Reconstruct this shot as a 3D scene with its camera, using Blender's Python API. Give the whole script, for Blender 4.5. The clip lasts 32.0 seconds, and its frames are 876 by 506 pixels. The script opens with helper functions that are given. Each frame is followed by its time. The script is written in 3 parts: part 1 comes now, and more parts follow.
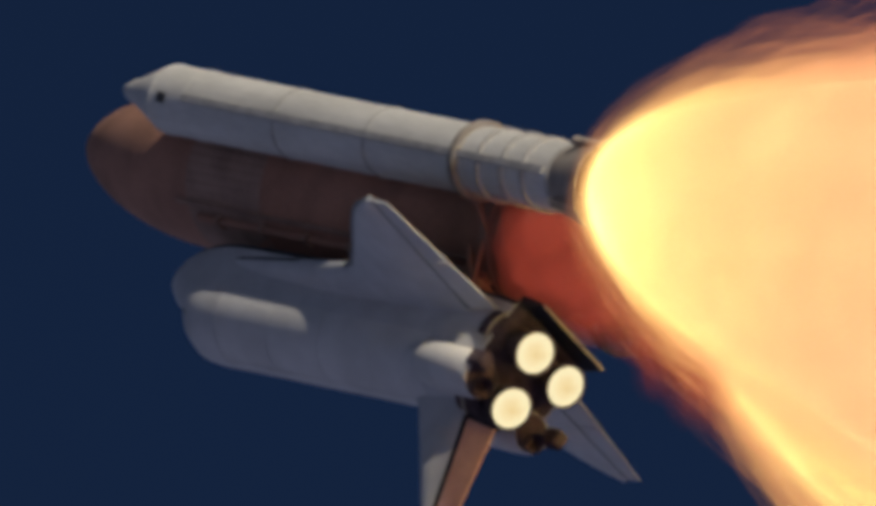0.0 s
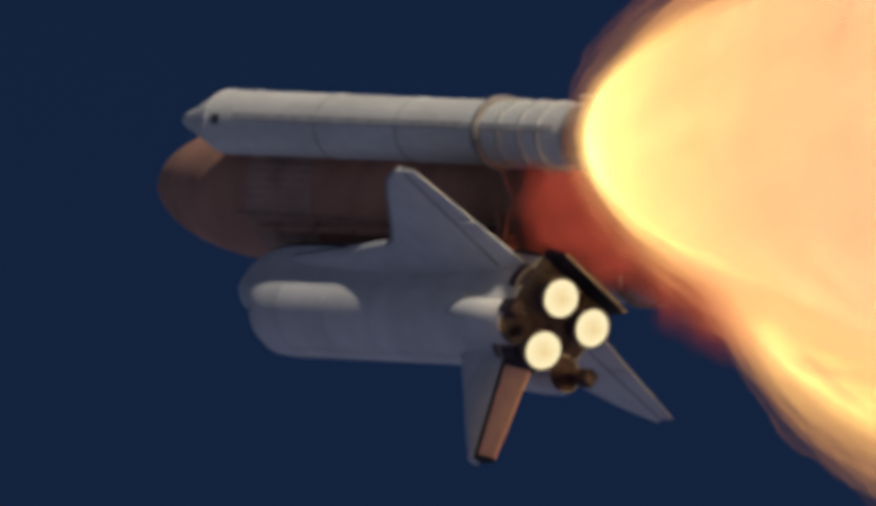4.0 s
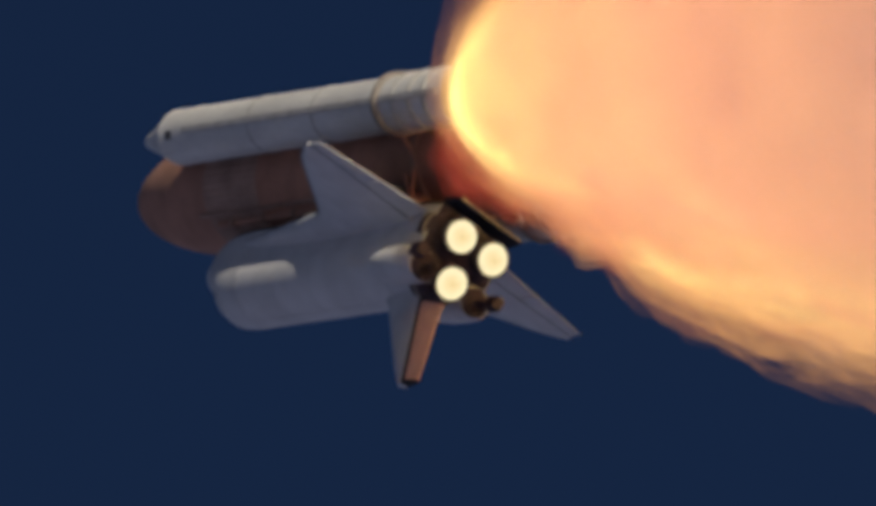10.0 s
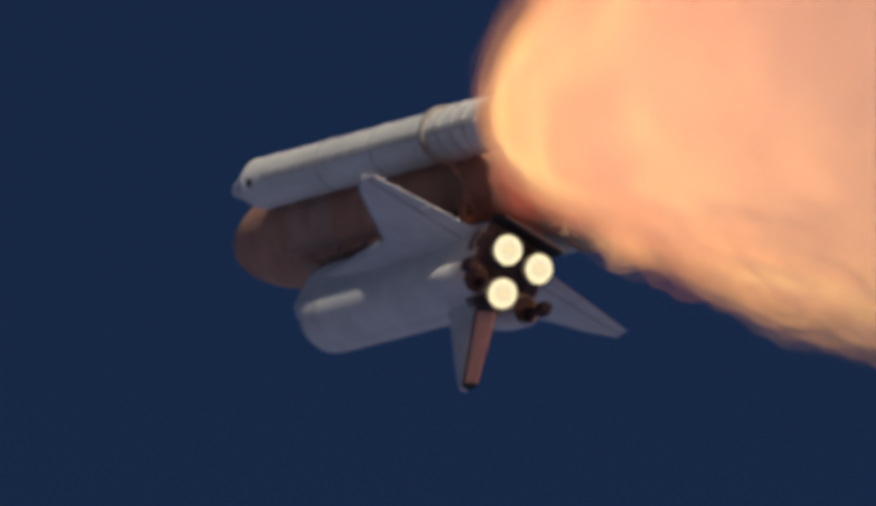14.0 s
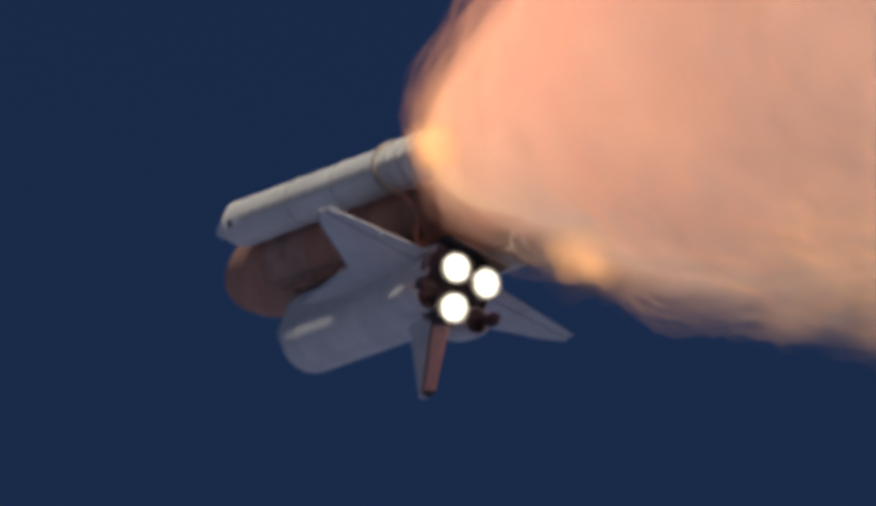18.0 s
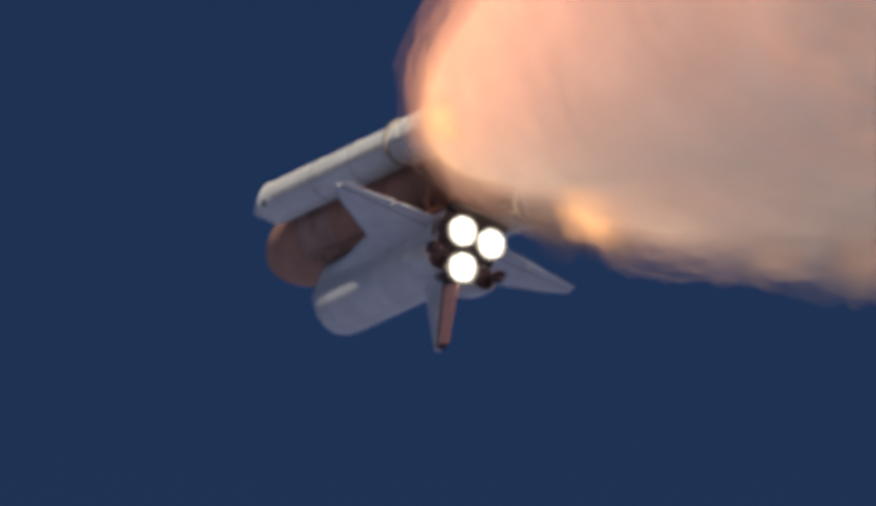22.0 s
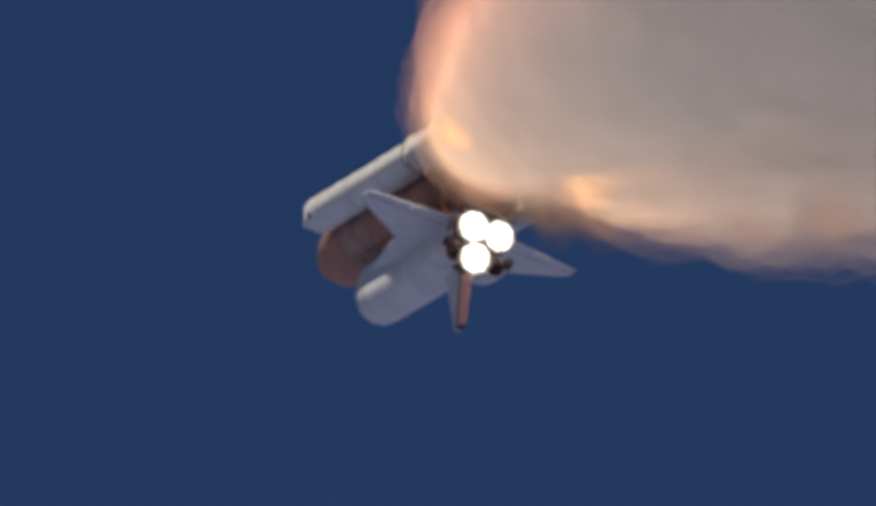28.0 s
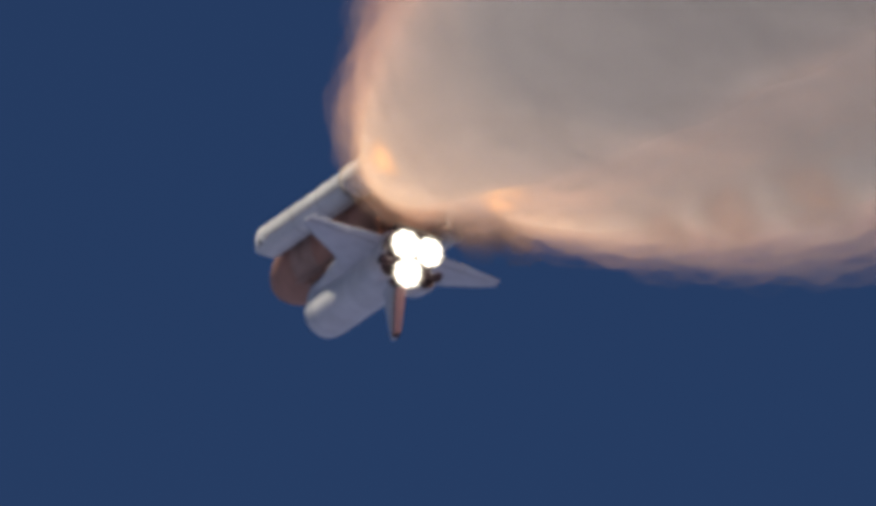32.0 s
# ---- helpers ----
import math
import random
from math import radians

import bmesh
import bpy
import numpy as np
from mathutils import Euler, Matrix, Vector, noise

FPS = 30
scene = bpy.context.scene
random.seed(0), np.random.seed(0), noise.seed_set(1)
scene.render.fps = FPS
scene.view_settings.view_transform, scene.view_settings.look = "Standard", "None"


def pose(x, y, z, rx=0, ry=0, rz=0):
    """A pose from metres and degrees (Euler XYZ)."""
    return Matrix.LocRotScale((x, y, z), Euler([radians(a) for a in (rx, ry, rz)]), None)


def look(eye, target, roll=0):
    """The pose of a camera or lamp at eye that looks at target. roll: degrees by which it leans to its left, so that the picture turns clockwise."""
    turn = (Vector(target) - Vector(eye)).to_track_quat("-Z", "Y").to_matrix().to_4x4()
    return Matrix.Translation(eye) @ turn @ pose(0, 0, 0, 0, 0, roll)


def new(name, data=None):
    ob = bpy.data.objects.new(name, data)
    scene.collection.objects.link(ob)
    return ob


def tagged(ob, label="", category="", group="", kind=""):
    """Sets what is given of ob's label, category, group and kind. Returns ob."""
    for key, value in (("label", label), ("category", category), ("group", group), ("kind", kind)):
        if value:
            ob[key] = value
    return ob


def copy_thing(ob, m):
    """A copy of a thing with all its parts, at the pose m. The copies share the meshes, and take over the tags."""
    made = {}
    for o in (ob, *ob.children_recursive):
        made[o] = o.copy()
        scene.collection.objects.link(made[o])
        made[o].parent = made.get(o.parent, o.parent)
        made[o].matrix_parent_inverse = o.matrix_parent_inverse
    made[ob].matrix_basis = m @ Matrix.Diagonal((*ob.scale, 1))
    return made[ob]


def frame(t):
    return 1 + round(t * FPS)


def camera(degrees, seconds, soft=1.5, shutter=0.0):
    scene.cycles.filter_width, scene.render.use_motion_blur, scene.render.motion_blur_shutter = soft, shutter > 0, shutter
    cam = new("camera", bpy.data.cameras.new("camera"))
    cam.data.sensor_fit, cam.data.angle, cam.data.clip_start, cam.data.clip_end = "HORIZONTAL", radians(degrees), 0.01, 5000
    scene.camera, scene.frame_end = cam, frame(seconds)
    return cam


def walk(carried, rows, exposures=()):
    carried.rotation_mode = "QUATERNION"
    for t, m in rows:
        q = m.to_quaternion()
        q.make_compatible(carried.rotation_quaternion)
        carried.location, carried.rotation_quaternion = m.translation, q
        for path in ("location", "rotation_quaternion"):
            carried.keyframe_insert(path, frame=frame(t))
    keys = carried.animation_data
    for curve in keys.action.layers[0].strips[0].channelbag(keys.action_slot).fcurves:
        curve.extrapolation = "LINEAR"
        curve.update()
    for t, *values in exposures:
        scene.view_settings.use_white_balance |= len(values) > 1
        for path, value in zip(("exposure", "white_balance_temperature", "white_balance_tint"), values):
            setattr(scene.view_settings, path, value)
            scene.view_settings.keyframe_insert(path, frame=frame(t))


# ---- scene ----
cam = camera(1.3, 32.0, soft=5.5)

# The tracking telescope stands still on the ground and follows the flight by pan and tilt.
EYE = (0.0, 0.0, 2.0)
AIM = (  # seconds, pan, tilt
    (0.0, -12.0583, 34.0838),
    (0.5, -11.5927, 34.0972),
    (1.0, -11.0424, 34.1490),
    (1.5, -10.5941, 34.2810),
    (2.0, -10.0589, 34.3310),
    (2.5, -9.5572, 34.3566),
    (3.0, -8.9513, 34.3688),
    (3.5, -8.3765, 34.4584),
    (4.0, -7.8207, 34.4735),
    (4.5, -7.2614, 34.4486),
    (6.5, -5.3015, 34.4257),
    (7.0, -4.8619, 34.4136),
    (7.5, -4.4497, 34.3933),
    (8.0, -3.8313, 34.3108),
    (8.5, -3.2715, 34.3512),
    (9.0, -2.8076, 34.2670),
    (9.5, -2.3677, 34.2303),
    (10.0, -1.9361, 34.1570),
    (10.5, -1.4151, 34.0735),
    (11.0, -0.7563, 34.0204),
    (11.5, -0.0964, 33.9911),
    (12.0, 0.2345, 33.8345),
    (12.5, 0.5746, 33.7526),
    (13.0, 0.9288, 33.6853),
    (13.5, 1.4972, 33.6942),
    (14.0, 1.7851, 33.5739),
    (14.5, 2.1998, 33.4453),
    (16.5, 3.9001, 33.0611),
    (17.0, 4.0833, 33.0130),
    (17.5, 4.3766, 32.9466),
    (18.0, 4.9602, 32.7574),
    (18.5, 5.3832, 32.6487),
    (19.0, 5.7280, 32.4700),
    (19.5, 6.1271, 32.3155),
    (20.0, 6.5187, 32.2151),
    (20.5, 6.8350, 32.0698),
    (21.0, 7.2129, 31.9317),
    (21.5, 7.6268, 31.8132),
    (22.0, 7.9192, 31.6844),
    (22.5, 8.2620, 31.5362),
    (23.0, 8.6460, 31.4000),
    (23.5, 8.9778, 31.2658),
    (24.0, 9.4016, 31.1090),
    (24.5, 9.7117, 30.9722),
    (25.0, 9.9879, 30.8161),
    (25.5, 10.3201, 30.6512),
    (27.5, 11.6119, 30.0217),
    (28.0, 11.9621, 29.8599),
    (28.5, 12.3032, 29.6853),
    (29.0, 12.5253, 29.5123),
    (29.5, 12.8666, 29.3422),
    (30.0, 13.1840, 29.1827),
    (30.5, 13.4814, 29.0047),
    (31.0, 13.8489, 28.8146),
    (31.5, 14.1243, 28.6389),
    (32.0, 14.4046, 28.4510),
)
FLIGHT = (  # seconds, place, turn
    (0, 360.39, 1623.61, 1126.41, -163.126, -33.447, 121.584),
    (1, 337.07, 1661.50, 1155.66, -162.964, -32.339, 121.714),
    (2, 312.56, 1701.10, 1184.99, -162.925, -31.293, 121.830),
    (3, 286.90, 1742.33, 1214.36, -162.992, -30.305, 121.931),
    (4, 260.13, 1785.16, 1243.72, -163.148, -29.373, 122.015),
    (5, 232.31, 1829.54, 1273.05, -163.376, -28.494, 122.083),
    (6, 203.46, 1875.41, 1302.31, -163.664, -27.664, 122.134),
    (7, 173.64, 1922.74, 1331.47, -163.998, -26.881, 122.171),
    (8, 142.88, 1971.49, 1360.54, -164.368, -26.141, 122.195),
    (9, 111.22, 2021.63, 1389.48, -164.763, -25.442, 122.209),
    (10, 78.68, 2073.13, 1418.31, -165.174, -24.778, 122.216),
    (11, 45.28, 2125.98, 1447.00, -165.592, -24.148, 122.219),
    (12, 11.05, 2180.14, 1475.58, -166.010, -23.548, 122.221),
    (13, -24.02, 2235.63, 1504.02, -166.422, -22.973, 122.224),
    (14, -59.93, 2292.45, 1532.35, -166.822, -22.421, 122.233),
    (15, -96.68, 2350.59, 1560.57, -167.205, -21.888, 122.250),
    (16, -134.31, 2410.08, 1588.69, -167.568, -21.371, 122.276),
    (17, -172.86, 2470.96, 1616.71, -167.908, -20.866, 122.316),
    (18, -212.36, 2533.26, 1644.66, -168.221, -20.369, 122.371),
    (19, -252.88, 2597.03, 1672.53, -168.509, -19.879, 122.442),
    (20, -294.50, 2662.33, 1700.34, -168.769, -19.391, 122.531),
    (21, -337.29, 2729.26, 1728.10, -169.003, -18.904, 122.639),
    (22, -381.37, 2797.89, 1755.83, -169.212, -18.415, 122.767),
    (23, -426.84, 2868.35, 1783.53, -169.399, -17.921, 122.914),
    (24, -473.84, 2940.75, 1811.21, -169.567, -17.422, 123.081),
    (25, -522.52, 3015.26, 1838.89, -169.721, -16.915, 123.266),
    (26, -573.05, 3092.03, 1866.57, -169.866, -16.399, 123.469),
    (27, -625.60, 3171.25, 1894.27, -170.009, -15.874, 123.687),
    (28, -680.39, 3253.16, 1921.98, -170.157, -15.339, 123.917),
    (29, -737.63, 3337.98, 1949.72, -170.318, -14.792, 124.157),
    (30, -797.59, 3425.99, 1977.48, -170.502, -14.236, 124.404),
    (31, -860.51, 3517.51, 2005.27, -170.720, -13.670, 124.652),
    (32, -926.71, 3612.88, 2033.09, -170.983, -13.095, 124.897),
)


def aim(pan, tilt):
    return pose(*EYE, 90 + tilt, 0, pan)


EXPOSURES = (
    (0.0, -0.05), (2.0, -0.05), (4.0, -0.03), (7.0, 0.00), (9.0, 0.02), (11.0, 0.10), (13.0, 0.20),
    (17.0, 0.28), (19.0, 0.43), (21.0, 0.60), (23.0, 0.78), (25.0, 0.86), (28.0, 0.93), (32.0, 0.98),
)
scene.cycles.transparent_max_bounces = 128
walk(cam, [(t, aim(p, e)) for t, p, e in AIM], EXPOSURES)

# ---- sky and sun ----
SUN_FROM = Vector((0.2287, -0.8844, 0.4067)).normalized()
world = bpy.data.worlds.new("sky")
scene.world = world
world.use_nodes = True
wn, wl = world.node_tree.nodes, world.node_tree.links
sky = wn.new("ShaderNodeTexSky")
sky.sky_type = "NISHITA"
sky.sun_disc = False
sky.sun_elevation = math.asin(SUN_FROM.z)
sky.sun_rotation = math.atan2(SUN_FROM.x, SUN_FROM.y)
sky.altitude = 0
sky.air_density = 1.0
sky.dust_density = 0.0
sky.ozone_density = 3.0
tone = wn.new("ShaderNodeHueSaturation")
tone.inputs["Saturation"].default_value = 1.2
tone.inputs["Hue"].default_value = 0.516
wl.new(sky.outputs[0], tone.inputs["Color"])
wl.new(tone.outputs[0], wn["Background"].inputs[0])
wn["Background"].inputs[1].default_value = 0.0158

sun = new("sun", bpy.data.lights.new("sun", "SUN"))
sun.data.energy = 2.75
sun.data.angle = radians(0.5)
sun.data.color = (1.0, 0.9, 0.74)
sun.matrix_world = look((0, 0, 3000), Vector((0, 0, 3000)) - SUN_FROM)


# ---- materials ----
def material(name, base, rough=0.6, metal=0.0, vary=0.12, scale=0.6, fine=6.0, bump=0.15, dirt=None, stretch=(1, 1, 1), shine=0.4):
    """A surface with stains at one scale, grain at a finer one, and slight relief."""
    m = bpy.data.materials.new(name)
    m.use_nodes = True
    n, l = m.node_tree.nodes, m.node_tree.links
    b = n["Principled BSDF"]
    b.inputs["Roughness"].default_value, b.inputs["Metallic"].default_value = rough, metal
    b.inputs["Specular IOR Level"].default_value = shine
    co = n.new("ShaderNodeTexCoord")
    mp = n.new("ShaderNodeMapping")
    mp.inputs["Scale"].default_value = stretch
    l.new(co.outputs["Object"], mp.inputs[0])
    big, small = n.new("ShaderNodeTexNoise"), n.new("ShaderNodeTexNoise")
    big.inputs["Scale"].default_value, small.inputs["Scale"].default_value = scale, fine
    big.inputs["Detail"].default_value = small.inputs["Detail"].default_value = 4
    for s in (big, small):
        l.new(mp.outputs[0], s.inputs["Vector"])
    ramp = n.new("ShaderNodeValToRGB")
    dark = dirt or tuple(c * (1 - 2 * vary) for c in base)
    ramp.color_ramp.elements[0].position, ramp.color_ramp.elements[1].position = 0.32, 0.62
    ramp.color_ramp.elements[0].color, ramp.color_ramp.elements[1].color = (*dark, 1), (*base, 1)
    l.new(big.outputs["Fac"], ramp.inputs[0])
    mix = n.new("ShaderNodeMix")
    mix.data_type, mix.blend_type = "RGBA", "MULTIPLY"
    mix.inputs[0].default_value = 1.0
    r2 = n.new("ShaderNodeMapRange")
    r2.inputs["From Min"].default_value, r2.inputs["From Max"].default_value = 0.3, 0.7
    r2.inputs["To Min"].default_value, r2.inputs["To Max"].default_value = 1 - vary, 1.0
    l.new(small.outputs["Fac"], r2.inputs["Value"])
    l.new(ramp.outputs[0], mix.inputs[6])
    l.new(r2.outputs[0], mix.inputs[7])
    l.new(mix.outputs[2], b.inputs["Base Color"])
    bp = n.new("ShaderNodeBump")
    bp.inputs["Strength"].default_value, bp.inputs["Distance"].default_value = bump, 0.05
    l.new(small.outputs["Fac"], bp.inputs["Height"])
    l.new(bp.outputs[0], b.inputs["Normal"])
    return m


WHITE = material("white_tiles", (0.6, 0.6, 0.61), 0.6, vary=0.08, scale=0.5, fine=5)
BLANKET = material("quilted_white_blanket", (0.66, 0.655, 0.65), 0.85, vary=0.07, scale=0.4, fine=7, bump=0.3)
GREY = material("grey_carbon_edge", (0.24, 0.24, 0.25), 0.5, vary=0.1)
BLACK = material("black_tiles", (0.05, 0.05, 0.056), 0.7, vary=0.2, fine=8, shine=0.15)
BASE = material("scorched_heat_shield", (0.12, 0.088, 0.1), 0.85, vary=0.25, scale=1.2, shine=0.08)
METAL = material("heat_stained_steel", (0.12, 0.085, 0.095), 0.6, 0.3, vary=0.2, scale=2.0, shine=0.15)
SEAL = material("dark_seal", (0.03, 0.028, 0.03), 0.8, vary=0.1)
# pink of the plume's firelight is mixed into the rudder's base colour
RUDDER = material("firelit_rudder_tiles", (0.64, 0.38, 0.34), 0.65, vary=0.1, scale=1.0)
FOAM = material("orange_brown_foam", (0.46, 0.24, 0.17), 0.9, vary=0.14, scale=0.35, fine=4, bump=0.5)
RIBS = material("ribbed_brown_foam", (0.42, 0.27, 0.21), 0.9, vary=0.16, scale=0.5, fine=5, bump=0.5)
PAINT = material("weathered_white_paint", (0.72, 0.71, 0.68), 0.5, vary=0.1, scale=0.5, fine=4, stretch=(0.25, 1, 1))
JOINT = material("grey_joint_ring", (0.56, 0.55, 0.53), 0.55, vary=0.15, scale=1.5)
CORK = material("tan_cork_skirt", (0.42, 0.37, 0.32), 0.8, vary=0.15, scale=1.0)
DARKM = material("black_marking", (0.08, 0.08, 0.085), 0.6, vary=0.1)
# out of view; far paler than water, to bounce blue fill light upwards
GROUND = material("pale_bounce_ground", (0.3, 0.35, 0.62), 0.9, vary=0.06, scale=0.0004, fine=0.004, dirt=(0.26, 0.31, 0.56))


def glow(name, inner, outer, strength, radius):
    """White-hot gas: it gives off light, brightest at its middle."""
    m = bpy.data.materials.new(name)
    m.use_nodes = True
    n, l = m.node_tree.nodes, m.node_tree.links
    n.remove(n["Principled BSDF"])
    e = n.new("ShaderNodeEmission")
    co, ln, mr, rp, ns = (n.new("ShaderNode" + k) for k in ("TexCoord", "VectorMath", "MapRange", "ValToRGB", "TexNoise"))
    ln.operation = "LENGTH"
    l.new(co.outputs["Object"], ln.inputs[0])
    l.new(ln.outputs["Value"], mr.inputs["Value"])
    mr.inputs["From Max"].default_value = radius
    ns.inputs["Scale"].default_value = 2.6 / radius
    l.new(co.outputs["Object"], ns.inputs["Vector"])
    add = n.new("ShaderNodeMath")
    add.operation = "MULTIPLY_ADD"
    l.new(ns.outputs["Fac"], add.inputs[0])
    add.inputs[1].default_value = 0.5
    l.new(mr.outputs[0], add.inputs[2])
    rp.color_ramp.elements[0].color, rp.color_ramp.elements[1].color = (*inner, 1), (*outer, 1)
    rp.color_ramp.elements[0].position, rp.color_ramp.elements[1].position = 0.25, 1.2 / 1.25
    l.new(add.outputs[0], rp.inputs[0])
    l.new(rp.outputs[0], e.inputs["Color"])
    e.inputs["Strength"].default_value = strength
    l.new(e.outputs[0], n["Material Output"].inputs["Surface"])
    return m


ENGINE_FIRE = glow("cream_engine_fire", (0.86, 0.62, 0.27), (1.0, 0.86, 0.52), 1.03, 1.1)
JET_FIRE = glow("white_hot_jet", (1, 0.97, 0.93), (1, 0.9, 0.74), 2.6, 0.6)


def thin_out(m, much):
    """Gas that lets most of what lies behind it show through."""
    n, l = m.node_tree.nodes, m.node_tree.links
    clear, mix = n.new("ShaderNodeBsdfTransparent"), n.new("ShaderNodeMixShader")
    fire = next(k for k in n if k.type == "EMISSION")
    mix.inputs[0].default_value = much
    l.new(clear.outputs[0], mix.inputs[1])
    l.new(fire.outputs[0], mix.inputs[2])
    l.new(mix.outputs[0], n["Material Output"].inputs["Surface"])


# thin glowing layers that imitate the bloom round each jet
JET_BLOOM = glow("white_jet_bloom", (1, 0.97, 0.93), (1, 0.88, 0.7), 0.92, 0.6)
thin_out(JET_BLOOM, 0.3)
JET_FRINGE = glow("thin_jet_bloom", (1, 0.94, 0.86), (1, 0.85, 0.65), 0.57, 0.6)
thin_out(JET_FRINGE, 0.12)


def smoke(name, alpha, ramp, tint, threshold, seed, power=1.0, hole=0.0):
    """Exhaust: fire near the nozzle, then smoke whose daylight is put in as emission. Distance runs along -X of the
    thing.
    """
    m = bpy.data.materials.new(name)
    m.use_nodes = True
    n, l = m.node_tree.nodes, m.node_tree.links
    b = n["Principled BSDF"]
    b.inputs["Roughness"].default_value = 1.0
    b.inputs["Specular IOR Level"].default_value = 0.0
    co, sep = n.new("ShaderNodeTexCoord"), n.new("ShaderNodeSeparateXYZ")
    l.new(co.outputs["Object"], sep.inputs[0])
    mp = n.new("ShaderNodeMapping")
    mp.inputs["Location"].default_value = (seed * 0.9, seed * 0.5, seed * 0.35)
    mp.inputs["Scale"].default_value = (0.5, 1.0, 1.0)
    l.new(co.outputs["Object"], mp.inputs[0])
    big, small = n.new("ShaderNodeTexNoise"), n.new("ShaderNodeTexNoise")
    big.inputs["Scale"].default_value, small.inputs["Scale"].default_value = 0.06, 0.28
    big.inputs["Detail"].default_value, small.inputs["Detail"].default_value = 3, 4
    for s in (big, small):
        l.new(mp.outputs[0], s.inputs["Vector"])
    # distance along the trail, made uneven by the billows
    along = n.new("ShaderNodeMath")
    along.operation = "MULTIPLY_ADD"
    l.new(sep.outputs["X"], along.inputs[0])
    along.inputs[1].default_value = -1.0
    shift = n.new("ShaderNodeMapRange")
    shift.inputs["From Min"].default_value, shift.inputs["From Max"].default_value = 0.3, 0.7
    shift.inputs["To Min"].default_value, shift.inputs["To Max"].default_value = -11, 11
    l.new(big.outputs["Fac"], shift.inputs["Value"])
    l.new(shift.outputs[0], along.inputs[2])
    # one flank has dimmer emission painted in, so rolling the plume dims it over time
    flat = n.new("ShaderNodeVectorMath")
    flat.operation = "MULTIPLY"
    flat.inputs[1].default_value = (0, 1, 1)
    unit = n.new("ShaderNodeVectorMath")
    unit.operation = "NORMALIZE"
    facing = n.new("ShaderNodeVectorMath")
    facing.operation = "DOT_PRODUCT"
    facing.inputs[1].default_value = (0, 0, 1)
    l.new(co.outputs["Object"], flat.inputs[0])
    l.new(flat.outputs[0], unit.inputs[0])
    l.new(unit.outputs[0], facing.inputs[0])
    mr = n.new("ShaderNodeMapRange")
    mr.inputs["From Min"].default_value, mr.inputs["From Max"].default_value = 0, 300
    l.new(along.outputs[0], mr.inputs["Value"])
    made = None
    for state, (colours, start, end) in enumerate(ramp):
        hot = n.new("ShaderNodeValToRGB")
        els = hot.color_ramp.elements
        for i, (s, colour) in enumerate(colours):
            el = els[i] if i < 2 else els.new(s / 300)
            el.position, el.color = s / 300, (*[c / 32 for c in colour], 1)
        l.new(mr.outputs[0], hot.inputs[0])
        if state == 0:
            made = hot.outputs[0]
            continue
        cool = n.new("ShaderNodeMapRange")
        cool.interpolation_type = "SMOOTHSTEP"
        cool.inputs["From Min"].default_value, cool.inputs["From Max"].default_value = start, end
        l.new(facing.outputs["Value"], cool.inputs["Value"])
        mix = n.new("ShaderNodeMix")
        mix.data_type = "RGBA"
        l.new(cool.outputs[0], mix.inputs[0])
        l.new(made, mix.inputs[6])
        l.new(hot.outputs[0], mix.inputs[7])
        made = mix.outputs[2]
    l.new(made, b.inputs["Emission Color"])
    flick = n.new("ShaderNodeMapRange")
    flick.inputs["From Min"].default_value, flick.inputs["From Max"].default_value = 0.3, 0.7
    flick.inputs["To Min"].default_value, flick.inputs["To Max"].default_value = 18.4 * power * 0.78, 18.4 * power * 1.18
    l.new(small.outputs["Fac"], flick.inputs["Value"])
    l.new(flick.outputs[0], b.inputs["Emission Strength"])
    col = n.new("ShaderNodeValToRGB")
    col.color_ramp.elements[0].position, col.color_ramp.elements[1].position = 0.3, 0.7
    col.color_ramp.elements[0].color, col.color_ramp.elements[1].color = (*[c * 0.9 for c in tint], 1), (*tint, 1)
    l.new(small.outputs["Fac"], col.inputs[0])
    l.new(col.outputs[0], b.inputs["Base Color"])
    if alpha < 1:
        am = n.new("ShaderNodeMapRange")
        am.interpolation_type = "SMOOTHSTEP"
        am.inputs["From Min"].default_value, am.inputs["From Max"].default_value = threshold - 0.13, threshold + 0.13
        am.inputs["To Min"].default_value, am.inputs["To Max"].default_value = hole, alpha
        both = n.new("ShaderNodeMath")
        both.operation = "MULTIPLY_ADD"
        l.new(small.outputs["Fac"], both.inputs[0])
        both.inputs[1].default_value = 0.5
        half = n.new("ShaderNodeMath")
        half.operation = "MULTIPLY"
        half.inputs[1].default_value = 0.5
        l.new(big.outputs["Fac"], half.inputs[0])
        l.new(half.outputs[0], both.inputs[2])
        l.new(both.outputs[0], am.inputs["Value"])
        l.new(am.outputs[0], b.inputs["Alpha"])
    return m


